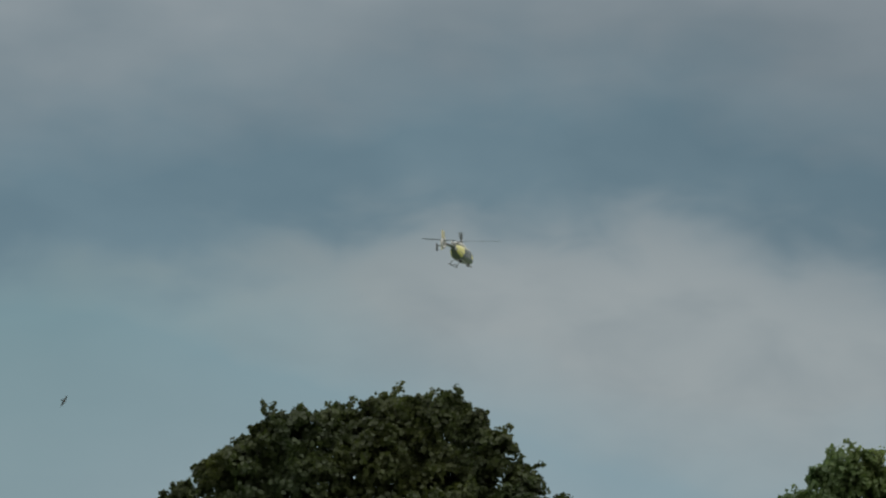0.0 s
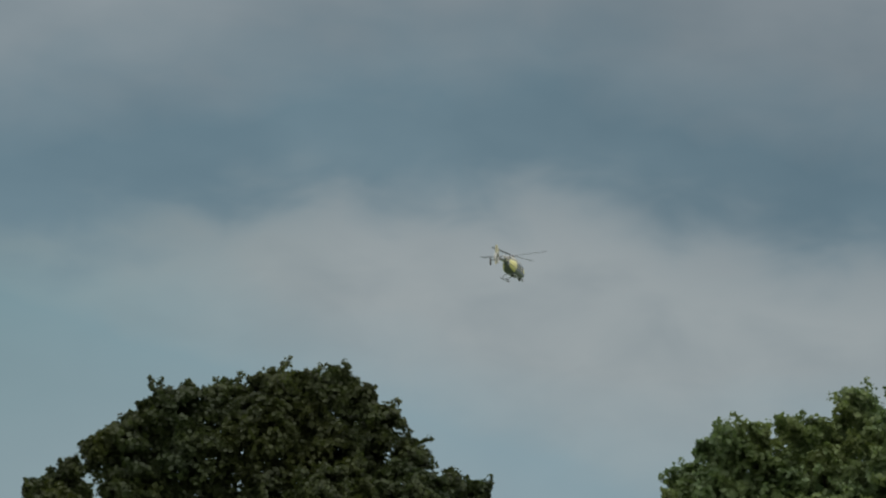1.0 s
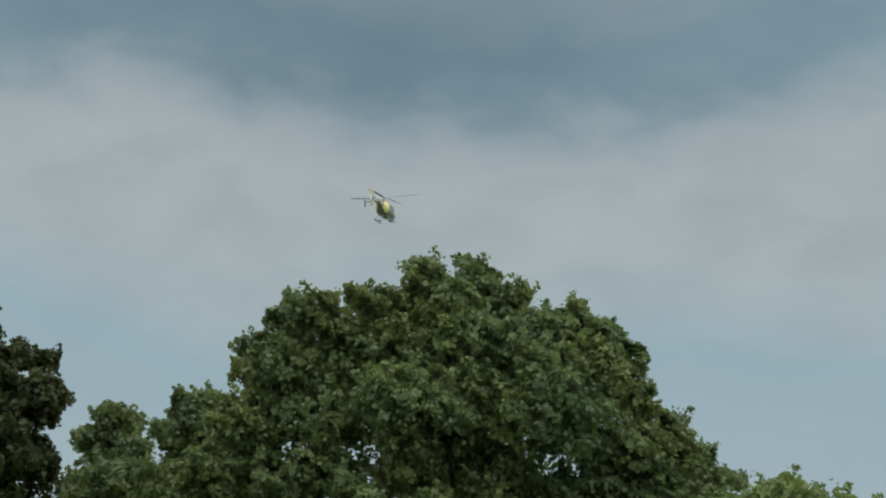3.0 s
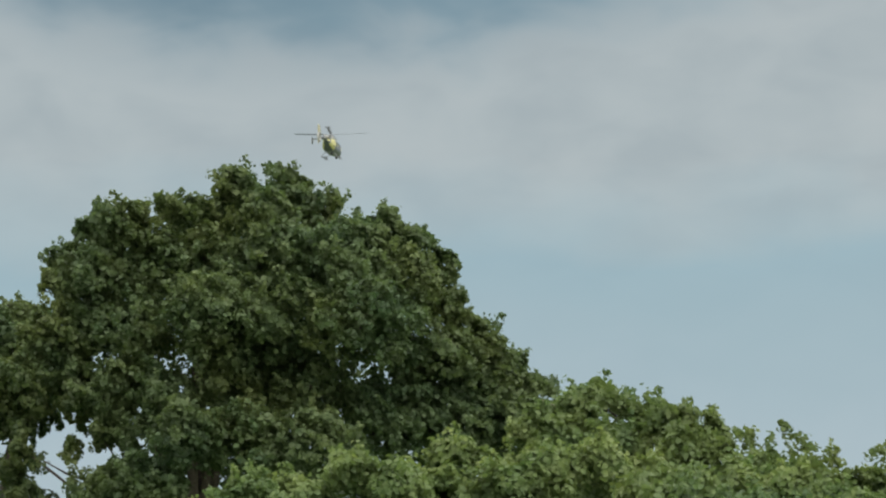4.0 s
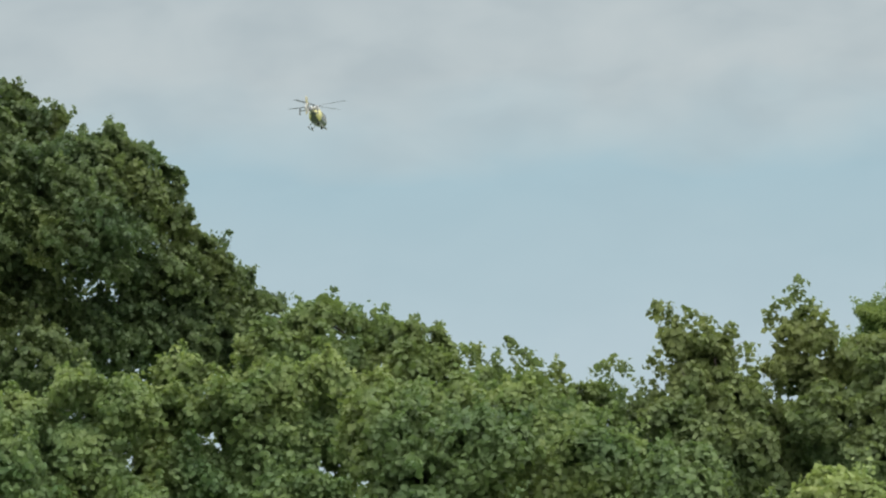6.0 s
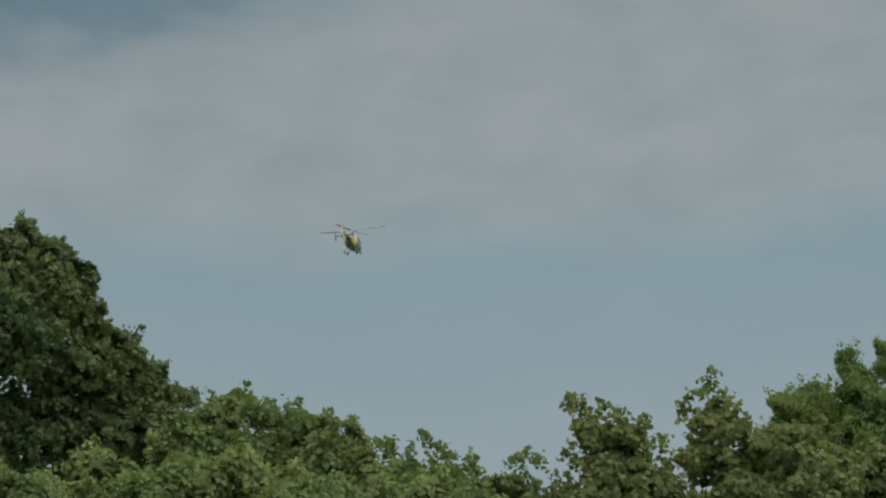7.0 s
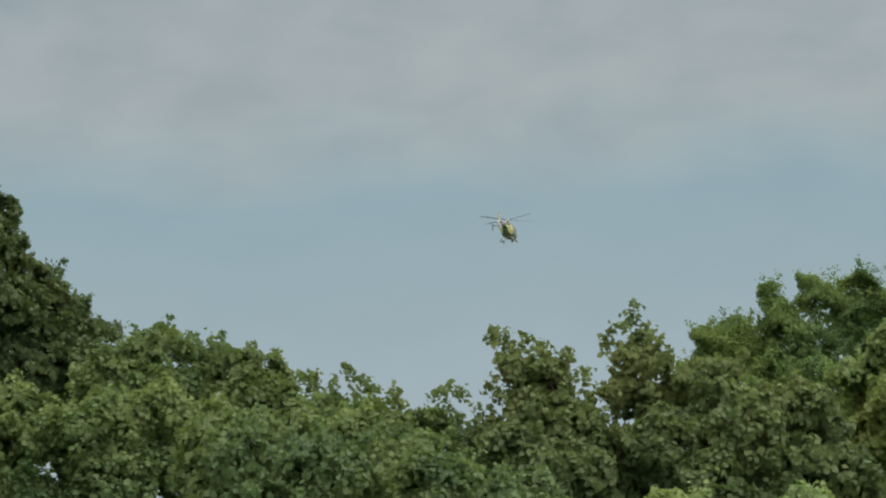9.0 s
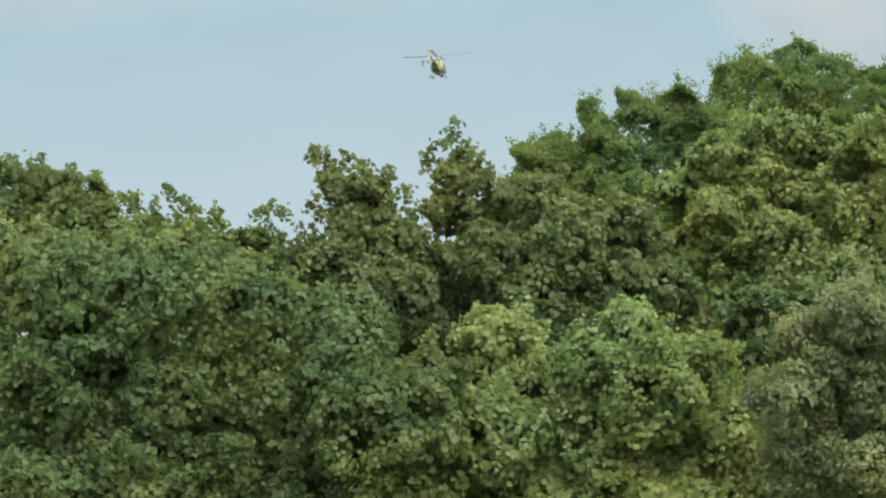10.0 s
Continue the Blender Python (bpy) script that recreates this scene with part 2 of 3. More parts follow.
def crown_points(lobes, rng, leaf, density, clump, sprigs, depth, back, core):
    """Leaf centres, normals and sizes: boughs of many clumps, thick outside, with gaps between them, and shoots that stand out."""
    xs = np.array([p[0] for p in lobes])
    zs = np.array([p[1] for p in lobes])
    mid, half = (xs.max() + xs.min()) / 2, (xs.max() - xs.min()) / 2 + 0.5
    top, tall = zs.max(), zs.max() - zs.min() + 0.5
    C, N, S = [], [], []
    boughs = []
    for x, z, r in lobes:
        u, v = (x - mid) / half, (top - z) / tall
        fore = depth * half * max(0.0, 1 - u * u) * (0.25 + 0.75 * min(1, v * 1.4)) * rng.uniform(0.75, 1.15)
        fore += rng.uniform(-0.6, 1.0) * r
        boughs.append((x, -fore, z, r, 1.0))
        if back:
            boughs.append((x * 0.96, abs(fore) * 0.9 + 0.15, z - 0.1 * r, r * 0.95, back))
    for x, y, z, r, share in boughs:
        heart = np.array((x, y, z))
        if r < 0.3:
            # a lone upright shoot: knots of leaves set along a thin stem
            if share < 0.9:
                continue
            r *= 1.08
            bend = rng.normal(size=2) * 0.2
            for up in np.arange(0.9, -1.7, -0.42 * leaf / r):
                out = rng.normal(size=2) * r * (0.42 - 0.13 * max(up, -2.0))
                knot = np.array((x + out[0] + bend[0] * up * r, y + out[1] + bend[1] * up * r, z + up * r))
                spot = rng.normal(size=(7, 3)) * leaf * 0.3
                C.append(knot + spot), N.append(spot / leaf * 2 + rng.normal(size=(7, 3)) * 0.5 + (0, -0.2, 0.4)), S.append(leaf * rng.uniform(0.65, 1.1, 7))
            continue
        rc = max(0.13, clump * (0.45 + 0.55 * r))
        n_clumps = max(5, int(4.6 * (r / rc) ** 2))
        way = rng.normal(size=(n_clumps, 3))
        way /= np.linalg.norm(way, axis=1)[:, None]
        way[:, 2] = np.where(way[:, 2] < -0.35, -way[:, 2] * rng.choice((-1, 1), n_clumps), way[:, 2])
        size = rc * rng.uniform(0.5, 1.3, n_clumps)
        far = np.maximum(r - size * 1.32, r * 0.2) * rng.uniform(0.66, 1.1, n_clumps)
        seat = heart + way * far[:, None] * (1.0, 1.0, 0.94)
        # each clump is a dome of tufts, and each tuft a small dome of leaves that face out and up
        own = np.repeat(np.arange(n_clumps), max(3, round(9 * share)))
        d = rng.normal(size=(len(own), 3))
        d /= np.linalg.norm(d, axis=1)[:, None]
        d = d + way[own] * 0.75 + (0, 0, 0.4)
        d /= np.linalg.norm(d, axis=1)[:, None]
        knot = seat[own] + d * (size[own] * rng.uniform(0.55, 0.95, len(own)))[:, None] * (1, 1, 0.85)
        wide = size[own] * rng.uniform(0.24, 0.46, len(own)) + leaf * 0.3
        per = np.maximum(5, (density * 8.8 * wide ** 2 / leaf ** 2).astype(int))
        tuft = np.repeat(np.arange(len(own)), per)
        e = rng.normal(size=(len(tuft), 3))
        e /= np.linalg.norm(e, axis=1)[:, None]
        e = e + d[tuft] * 0.8 + (0, 0, 0.35)
        e /= np.linalg.norm(e, axis=1)[:, None]
        C.append(knot[tuft] + e * (wide[tuft] * rng.uniform(0.62, 1.12, len(tuft)))[:, None] * (1, 1, 0.85))
        N.append(e + rng.normal(size=e.shape) * 0.3)
        S.append(leaf * rng.uniform(0.75, 1.25, len(tuft)))
        # thinner leaves inside the bough
        inner = int(core * share * 60 * r * r / (leaf * leaf * 60))
        d = rng.normal(size=(inner, 3))
        d /= np.linalg.norm(d, axis=1)[:, None]
        C.append(heart + d * (r * 0.8 * rng.uniform(0, 1, (inner, 1)) ** 0.4)), N.append(d + rng.normal(size=d.shape) * 0.8), S.append(leaf * rng.uniform(1.1, 1.7, inner))
        # shoots that stand out of the bough
        for k in range(rng.poisson(sprigs * (9.0 * r * r + 2.5) * share)):
            d = rng.normal(size=3)
            d[2] = abs(d[2]) + 0.3
            d /= np.linalg.norm(d)
            reach, tuft = rng.uniform(0.06, 0.25), rng.uniform(0.035, 0.065)
            for step in (-0.3, 0.05, 0.4, 0.7, 1.0):
                spot = rng.normal(size=(6, 3)) * tuft * (1.25 - 0.55 * step)
                C.append(heart + d * (r * 0.93 + reach * step) + spot), N.append(spot / tuft + rng.normal(size=(6, 3)) * 0.5 + (0, 0, 0.3)), S.append(leaf * rng.uniform(0.6, 1.05, 6))
    C, N, S = np.concatenate(C), np.concatenate(N), np.concatenate(S)
    N /= np.linalg.norm(N, axis=1)[:, None] + 1e-9
    # the boughs bend and droop unevenly
    bent = np.zeros_like(C)
    for k in range(12):
        wave, shove = rng.normal(size=3), rng.normal(size=3)
        wave *= math.tau / rng.uniform(0.45, 1.7) / np.linalg.norm(wave)
        bent += np.sin(C @ wave + rng.uniform(0, math.tau))[:, None] * shove * (0.045, 0.09, 0.04) * min(1.0, half / 4)
    C = C + bent + rng.normal(size=C.shape) * 0.025
    return C, N, S, boughs


FINE = 0.95  # leaf size against the figures below


def tree(name, label, category, place, turn, lobes, leaves, seed, leaf=0.13, narrow=0.92, density=1.0, clump=0.36, sprigs=1.0, depth=0.5,
         back=0.5, core=1.0, trunk=0.25, limbs=9, group="", twigs=False, sink=0.0):
    """A broadleaf tree or shrub: a trunk, limbs that reach into the boughs, and a crown of leaves. lobes: offset across, height and radius of each bough."""
    rng = np.random.default_rng(seed)
    thing = new(name)
    thing.matrix_world = pose(*place, -sink, 0, 0, turn)
    tagged(thing, label, category, group)
    C, N, S, boughs = crown_points(lobes, rng, leaf * FINE, density, clump, sprigs, depth, back, core)
    up = C[:, 2] > 0.02
    mesh = leaf_mesh("crown", C[up], N[up], S[up], rng, narrow)
    mesh.materials.append(leaves)
    crown = new("crown", mesh)
    crown.parent = thing
    tagged(crown, kind="stuff")
    xs, zs = [b[0] for b in boughs], [b[2] for b in boughs]
    mid, low, top = sum(xs) / len(xs), min(zs), max(zs)
    fork = max(0.5, low * 0.75)
    lean = [Vector((mid * 0.6, 0, -0.4)), Vector((mid * 0.62, 0, 0.15)), Vector((mid * 0.7, 0.2, fork * 0.6)), Vector((mid * 0.8, 0.4, fork)),
            Vector((mid * 0.95, 0.6, fork + (top - fork) * 0.45)), Vector((mid, 0.3, fork + (top - fork) * 0.8))]
    part("trunk", tube(lean, [trunk * k for k in (1.7, 1.25, 1.0, 0.9, 0.5, 0.15)], 12), BARK, thing, "grey-brown rough bark")
    picked = sorted(boughs, key=lambda b: -b[3])[:: max(1, len(boughs) // (limbs * 2))][:limbs]
    for x, y, z, r, _ in picked:
        t = rng.uniform(0.0, 0.55)
        root = lean[3].lerp(lean[4], t) if z > lean[3].z else lean[2].lerp(lean[3], 0.5 + t / 2)
        tip = Vector((x, y, z))
        bend = root.lerp(tip, 0.5) + Vector((rng.normal() * 0.15, 0.3 + rng.normal() * 0.15, 0.12 * (tip - root).length))
        pts = [root, root.lerp(bend, 0.5) + Vector((0, 0.1, 0.05)), bend, bend.lerp(tip, 0.5) + Vector(rng.normal(size=3) * 0.08), tip, tip + Vector((rng.normal() * 0.2, rng.normal() * 0.2, r * 0.7))]
        part("limb", tube(pts, [trunk * k for k in (0.42, 0.36, 0.28, 0.2, 0.12, 0.03)], 6), BARK, thing)
    # thin bare branches show where the crown is open
    for x, y, z, r, share in [b for b in boughs if b[3] < 0.36 and b[4] > 0.9][::2] if twigs else ():
        if z < 9.6:
            tip, root = Vector((x, y, z)), lean[3].lerp(lean[4], rng.uniform(0, 0.2))
            mids = [root.lerp(tip, k) + Vector(rng.normal(size=3) * 0.22) + Vector((0, 0, 0.7 * math.sin(k * 3.1))) for k in (0.3, 0.6, 0.85)]
            part("limb", tube([root, *mids, tip], [trunk * k for k in (0.2, 0.15, 0.11, 0.07, 0.03)], 6), BARK, thing)
    return thing


def plant_trees():
    """The row of trees and shrubs along the field's edge, from west to east."""
    row = "trees along the field edge"
    tree("maple_tree", "tall dark green maple tree with a rounded crown", "tree", (-38.12, 81.53), 25.06, [
        (-0.85, 16.66, 0.75), (0.78, 16.64, 0.75), (-0.03, 16.53, 0.72), (-2.29, 16.12, 0.98), (-3.73, 15.76, 0.98), (-4.82, 15.01, 1.01),
        (-5.34, 14.33, 0.73), (2.22, 15.72, 0.75), (1.53, 16.35, 0.62), (3.07, 14.77, 0.78), (4.16, 14.11, 0.62), (5.06, 14.05, 0.39),
        (-5.62, 14.81, 0.49), (-0.89, 17.42, 0.21), (0.94, 17.34, 0.23), (0.85, 16.95, 0.36), (-0.88, 17.15, 0.26), (0.92, 17.11, 0.29),
    ] + [
        (-0.94, 15.2, 1.47), (-3, 14.28, 1.47), (1.04, 14.64, 1.63), (-4.55, 13.23, 1.3), (3.06, 13.11, 1.46), (-0.82, 12.92, 1.79),
        (4.71, 12.7, 0.98), (1.12, 13.01, 1.63), (1.83, 11.75, 1.46), (2.83, 10.99, 1.95), (4.45, 10.9, 1.3), (-0.38, 10.84, 1.95),
        (-3.61, 11.01, 1.79),
    ] + [
        (0.05, 8.61, 2.27), (2.93, 8.9, 1.78), (-3, 8.79, 1.78),
    ],
         MAPLE, 11, core=1.4, sprigs=0.6, leaf=0.165, density=1.0, clump=0.36, trunk=0.38, group=row)
    tree("small_tree", "small dark broadleaf tree beside the maple", "tree", (-47.8, 84.4), 29.52, [
        (0.44, 15.08, 0.39), (-0.06, 14.66, 0.49), (-0.61, 14.42, 0.35), (0.6, 14.35, 0.53), (-0.06, 13.44, 1.05), (-1.06, 13.03, 0.88),
        (0.19, 12.24, 1.4), (0.95, 11.24, 1.4), (-0.4, 10.83, 1.22),
    ],
         MAPLE, 12, leaf=0.19, density=0.9, trunk=0.2, limbs=5, group=row)
    tree("small_tree", "small dark green tree in the gap between taller trees", "tree", (-35.08, 93.65), 20.53, [
        (-0.31, 13.76, 0.54), (0.38, 13.6, 0.47), (-0.85, 13.02, 0.51), (-0.09, 12.77, 0.9), (0.63, 12.7, 0.54), (-0.04, 11.16, 1.44),
        (-0.93, 11.13, 1.08), (1.21, 11.37, 0.9),
    ],
         LIME, 13, leaf=0.17, density=0.9, trunk=0.18, limbs=5, group=row)
    tree("small_tree", "rounded dark green tree leaning on the large lime", "tree", (-30.05, 86.96), 19.06, [
        (0.31, 13.29, 0.47), (-0.38, 13.1, 0.53), (0.82, 13.14, 0.47), (-0.73, 12.26, 0.66), (0.18, 12.12, 1.08), (0.71, 11.14, 1.33),
        (-0.77, 10.77, 0.99), (-1.9, 9.9, 0.6), (1.26, 12.15, 0.75), (-1.8, 8.6, 0.7), (0.2, 6.9, 1.0), (-0.64, 6.84, 1.49),
        (0.8, 6.2, 1.3), (-1.96, 7.3, 1.16),
    ],
         LIME, 14, leaf=0.17, trunk=0.22, limbs=6, group=row)
    tree("lime_tree", "large green lime tree with a domed uneven crown", "tree", (-22.8, 81.89), 15.56, [
        (0.8, 15.6, 0.75), (2.34, 15.68, 0.78), (3.19, 15.1, 0.86), (0.04, 14.88, 0.8), (1.58, 14.9, 0.93), (-0.88, 15.06, 0.46),
        (-2.1, 14.67, 0.71), (-2.89, 14.39, 0.68), (-3.54, 13.76, 0.59), (-3.6, 12.99, 0.58), (4.82, 14.65, 0.65), (4.2, 13.99, 0.92),
        (5.59, 14.19, 0.69), (6.21, 13.54, 0.65), (6.52, 12.46, 0.77), (7.36, 11.69, 0.74), (8.21, 10.92, 0.71), (9.06, 10.34, 0.71),
        (4.97, 15.32, 0.19), (-0.92, 15.53, 0.19),
    ] + [
        (-2.54, 13.15, 1.08), (-1.17, 13.63, 1.15), (0.36, 13.49, 1.31), (2.04, 13.66, 1.39), (3.58, 13.52, 1.23), (5.28, 13.07, 1.16),
        (7.75, 10.45, 1), (6.2, 10.9, 1.31), (4.2, 11.82, 1.54), (2.21, 11.96, 1.54), (0.22, 11.94, 1.3), (0.06, 12.63, 1.23),
        (1.06, 11.95, 1.15), (-1.76, 11.77, 1.15), (-3.28, 11.84, 1), (-4.34, 11.44, 0.77),
    ] + [
        (0.84, 10.56, 1.15), (2.83, 10.11, 1.38), (4.98, 9.51, 1.38), (7.13, 9.22, 1.38), (8.82, 9.23, 1.08), (-5.22, 9.91, 0.69),
        (-2.27, 10.39, 0.69), (-3.41, 10.53, 0.69), (-0.36, 8.72, 1.07), (1.16, 8.42, 1.38), (3.14, 8.28, 1.38), (-1.86, 7.49, 0.92),
        (-4.95, 6.9, 0.8), (-3.6, 6.3, 1.0), (-5.5, 5.8, 1.0), (-2.2, 5.6, 1.1), (-4.1, 5.0, 1.1),
    ] + [
        (-4.77, 10.52, 0.69), (-4.02, 10.68, 0.61), (-3.1, 9.92, 0.37), (-4.31, 9.76, 0.34), (-2.49, 9.31, 0.34),
        (-1.88, 8.86, 0.34), (-4.74, 8.62, 0.34), (-5.35, 9.3, 0.4), (-1.13, 9.48, 0.37), (-0.52, 9.78, 0.34), (-4.6, 7.5, 0.4), (-1.71, 8.03, 0.49), (-2.61, 7.04, 0.92), (-0.68, 10.4, 0.34), (-1.29, 10.55, 0.49), (-1.13, 9.93, 0.46),
        (-1.1, 7.5, 0.92), (-5.18, 8.09, 0.4),
    ] + [
        (-3.4, 9.77, 0.34), (-2.65, 9.92, 0.32), (-2.04, 9.78, 0.34), (-2.2, 10.46, 0.4), (-3.38, 8.63, 0.31), (-2.5, 8.85, 0.3), (-3.0, 8.0, 0.25), (-4.1, 8.4, 0.24),
        (-1.42, 9.17, 0.34), (1.44, 12.57, 0.92), (0.68, 11.48, 0.92), (1.91, 11.34, 0.92),
        (-4.75, 9.3, 0.34),
    ],
         LIME, 15, core=2.0, twigs=True, leaf=0.148, density=1.0, clump=0.34, trunk=0.42, limbs=14, depth=0.42, back=0.35, group=row)
    tree("hedgerow_tree", "low green hedgerow tree with thin upright shoots", "tree", (-5.69, 59.73), 5.45, [
        (-3.51, 7.37, 0.41), (-2.86, 7.49, 0.45), (-2.12, 7.24, 0.45), (-1.47, 7.11, 0.41), (-0.83, 6.77, 0.35), (-0.83, 7.18, 0.14),
        (-0.24, 6.65, 0.27), (-0.24, 6.96, 0.13), (0.34, 6.45, 0.28), (0.88, 6.47, 0.26), (1.42, 6.35, 0.26), (2.17, 6.36, 0.26),
        (2.44, 6.03, 0.28),
    ] + [
        (-2.56, 6.49, 0.76), (-1.27, 6.24, 0.76), (-0.1, 5.89, 0.65), (0.97, 5.76, 0.65), (2.05, 5.58, 0.54), (-3.95, 6.84, 0.65),
        (-3.63, 6.08, 0.86), (-1.83, 5.29, 0.97), (-0.22, 4.93, 0.97), (1.38, 4.79, 0.97), (2.63, 5.08, 0.49), (3.1, 4.53, 0.86),
    ] + [
        (0.57, 6.98, 0.11), (-0.08, 7, 0.1), (-0.13, 6.85, 0.14), (0.89, 6.89, 0.11), (1.05, 6.73, 0.14), (1.37, 6.62, 0.12),
        (2.34, 6.65, 0.12), (2.59, 6.56, 0.12), (0.67, 6.7, 0.13), (0.35, 6.66, 0.12), (-1.36, 7.35, 0.1),
    ],
         SHADE, 16, core=2.4, leaf=0.13, sprigs=1.5, trunk=0.16, group=row)
    tree("oak_tree", "young oak with a bare spiky leading shoot", "tree", (-1.5, 54.98), 1.56, [
        (-0.69, 7.32, 0.12), (-0.47, 7.17, 0.14), (-0.16, 7.04, 0.2), (0.18, 6.78, 0.22), (0.62, 6.71, 0.15), (-0.28, 6.52, 0.36),
        (-0.71, 6.16, 0.24), (-0.78, 5.83, 0.18), (0.31, 6.3, 0.45), (0.92, 6.23, 0.28), (-0.11, 5.72, 0.54), (0.67, 5.49, 0.54),
        (-0.53, 5.24, 0.44), (-0.92, 5.36, 0.35), (0.04, 4.73, 0.69), (0.83, 4.69, 0.59), (1.01, 4.09, 0.69), (0.01, 3.94, 0.79),
    ],
         OAK, 17, leaf=0.14, density=0.85, clump=0.26, sprigs=1.4, trunk=0.13, limbs=8, group=row)
    tree("oak_tree", "young oak with an upright narrow top", "tree", (1.42, 55.98), -1.45, [
        (-1.14, 7.68, 0.11), (-1.16, 7.42, 0.16), (-1.22, 7.1, 0.22), (-1.54, 7.3, 0.1), (-1.52, 7.05, 0.09), (-1.38, 6.75, 0.1), (-0.86, 7.17, 0.18), (-0.67, 7.01, 0.11),
        (-1.21, 6.73, 0.3), (-0.81, 6.61, 0.3), (-1.38, 6.13, 0.35), (-0.74, 5.9, 0.55), (-0.07, 6.22, 0.42), (0.39, 6.46, 0.32),
        (0.36, 5.65, 0.7), (-1.68, 5.14, 0.5), (-0.68, 4.99, 0.8), (0.74, 5.13, 0.8), (1.56, 5.65, 0.55), (1.98, 5.83, 0.4),
        (2.25, 5.36, 0.35), (1.52, 4.59, 0.8), (0.09, 4.25, 0.8), (2.32, 4.55, 0.8), (2.48, 3.74, 0.8), (-1.51, 4.32, 0.6),
        (1.08, 3.8, 0.8),
    ],
         OAK, 18, leaf=0.14, density=0.9, clump=0.26, sprigs=1.4, trunk=0.15, limbs=9, group=row)
    tree("ash_tree", "bright green feathery ash tree with a broad crown", "tree", (6.24, 74.74), -4.77, [
        (-4.08, 9.03, 0.49), (-3.43, 9.15, 0.62), (-3.86, 8.77, 0.54), (-2.51, 10.01, 0.32), (-2.41, 9.4, 0.62), (-1.56, 10.19, 0.41),
        (-1.32, 9.61, 0.78), (-0.49, 9.97, 0.61), (-0.26, 9.28, 0.95), (0.73, 10.32, 0.68), (0.74, 10.93, 0.24), (1.43, 10.75, 0.61),
        (2.37, 10.93, 0.57), (3.02, 10.47, 0.61), (3.56, 10.57, 0.41), (4.21, 10.27, 0.57),
    ] + [
        (2.18, 9.7, 1.08), (3.49, 9.36, 1.08), (0.8, 8.96, 1.08), (-1.9, 8.69, 0.78), (-3.12, 8.62, 0.61), (-4.56, 8.26, 0.41),
        (-4.07, 8.5, 0.46), (-3.28, 8.15, 0.81), (-2.47, 7.98, 0.81), (4.86, 10.1, 0.95), (5.34, 8.99, 1.22), (-0.58, 8.22, 1.08),
        (-1.68, 7.73, 1.08), (2.09, 7.95, 1.35), (4.08, 7.85, 1.35), (0.03, 6.84, 1.35), (2.67, 6.3, 1.48),
    ],
         ASH, 19, sink=0.15, leaf=0.1, narrow=0.55, density=0.85, clump=0.36, sprigs=1.3, trunk=0.3, group=row)
    tree("field_maple", "light green field maple in front of the ash", "tree", (7.04, 62.61), -6.42, [
        (-0.8, 7.88, 0.52), (-0.01, 7.95, 0.41), (0.43, 7.72, 0.51), (-1.27, 7.45, 0.52), (-1.73, 7.13, 0.52), (-2.43, 6.83, 0.57),
        (1.09, 7.43, 0.62), (1.65, 7.61, 0.57), (-0.62, 6.85, 0.91), (0.48, 6.45, 1.02), (-1.44, 6.21, 0.91), (1.58, 6.28, 0.91),
        (-0.35, 5.59, 0.91),
    ] + [
        (2.19, 7.15, 0.91), (-2.04, 5.56, 0.91), (-0.85, 4.6, 1.13), (0.72, 4.75, 1.02), (2.3, 5.12, 1.02), (-1.36, 3.38, 1.13),
        (2.45, 3.77, 1.13),
    ],
         PALE, 20, density=0.85, leaf=0.125, trunk=0.2, group=row)
    shrubs = "light green shrubs in front of the trees"
    tree("shrub", "light green leafy shrub below the lime tree", "shrub", (-12.02, 48.53), 13.91, [
        (-2.25, 4.14, 0.67), (-1.36, 4.58, 0.58), (-0.65, 4.93, 0.58), (0.15, 4.93, 0.63), (0.96, 5.42, 0.45), (1.67, 5.1, 0.67),
        (0.96, 4.3, 0.9), (-0.29, 4.12, 0.81), (-1.18, 3.68, 0.9), (0.33, 3.23, 0.99), (1.67, 3.4, 0.9),
    ],
         HEDGE, 21, core=2.4, leaf=0.115, trunk=0.1, limbs=6, group=shrubs)
    tree("shrub", "dense light green shrub with pale leaf tips", "shrub", (-8.59, 51.29), 9.51, [
        (-1.31, 5.84, 0.47), (-1.51, 5.05, 0.84), (-0.39, 5.22, 0.7), (0.36, 5.59, 0.51), (1.11, 5.67, 0.51), (1.47, 4.83, 0.89),
        (0.16, 4.38, 1.03), (-1.33, 4.02, 0.93), (1.86, 5.57, 0.47), (0.53, 3.35, 1.03), (-0.96, 3, 0.93),
    ],
         HEDGE, 22, core=2.4, leaf=0.115, trunk=0.1, limbs=6, group=shrubs)
    tree("shrub", "dense green shrub in the hedge", "shrub", (-4.49, 49.8), 5.15, [
        (-1.3, 5.05, 0.58), (-0.59, 5.22, 0.49), (0.13, 5.12, 0.49), (-0.96, 4.33, 0.85), (0.29, 4.31, 0.85), (1.18, 4.79, 0.56),
        (1.61, 4.21, 0.76), (-0.18, 3.34, 0.99), (1.33, 3.23, 0.9), (-1.51, 3.45, 0.81),
    ],
         HEDGE, 23, core=2.4, leaf=0.115, trunk=0.1, limbs=6, group=shrubs)
    tree("shrub", "thick green maple shrub down to the ground", "shrub", (-4.58, 43.76), 5.97, [
        (-0.97, 4.27, 0.79), (0.34, 3.91, 0.87), (-1.03, 2.71, 1.03), (0.53, 2.49, 1.03), (-1.23, 1.31, 1.03), (0.4, 1.08, 0.95),
        (1.49, 3.15, 0.71), (-0.45, 3.47, 0.79), (-0.28, 1.74, 0.95), (1.2, 1.75, 0.87),
    ],
         SHADE, 24, core=2.4, leaf=0.115, trunk=0.09, limbs=5, group=shrubs)
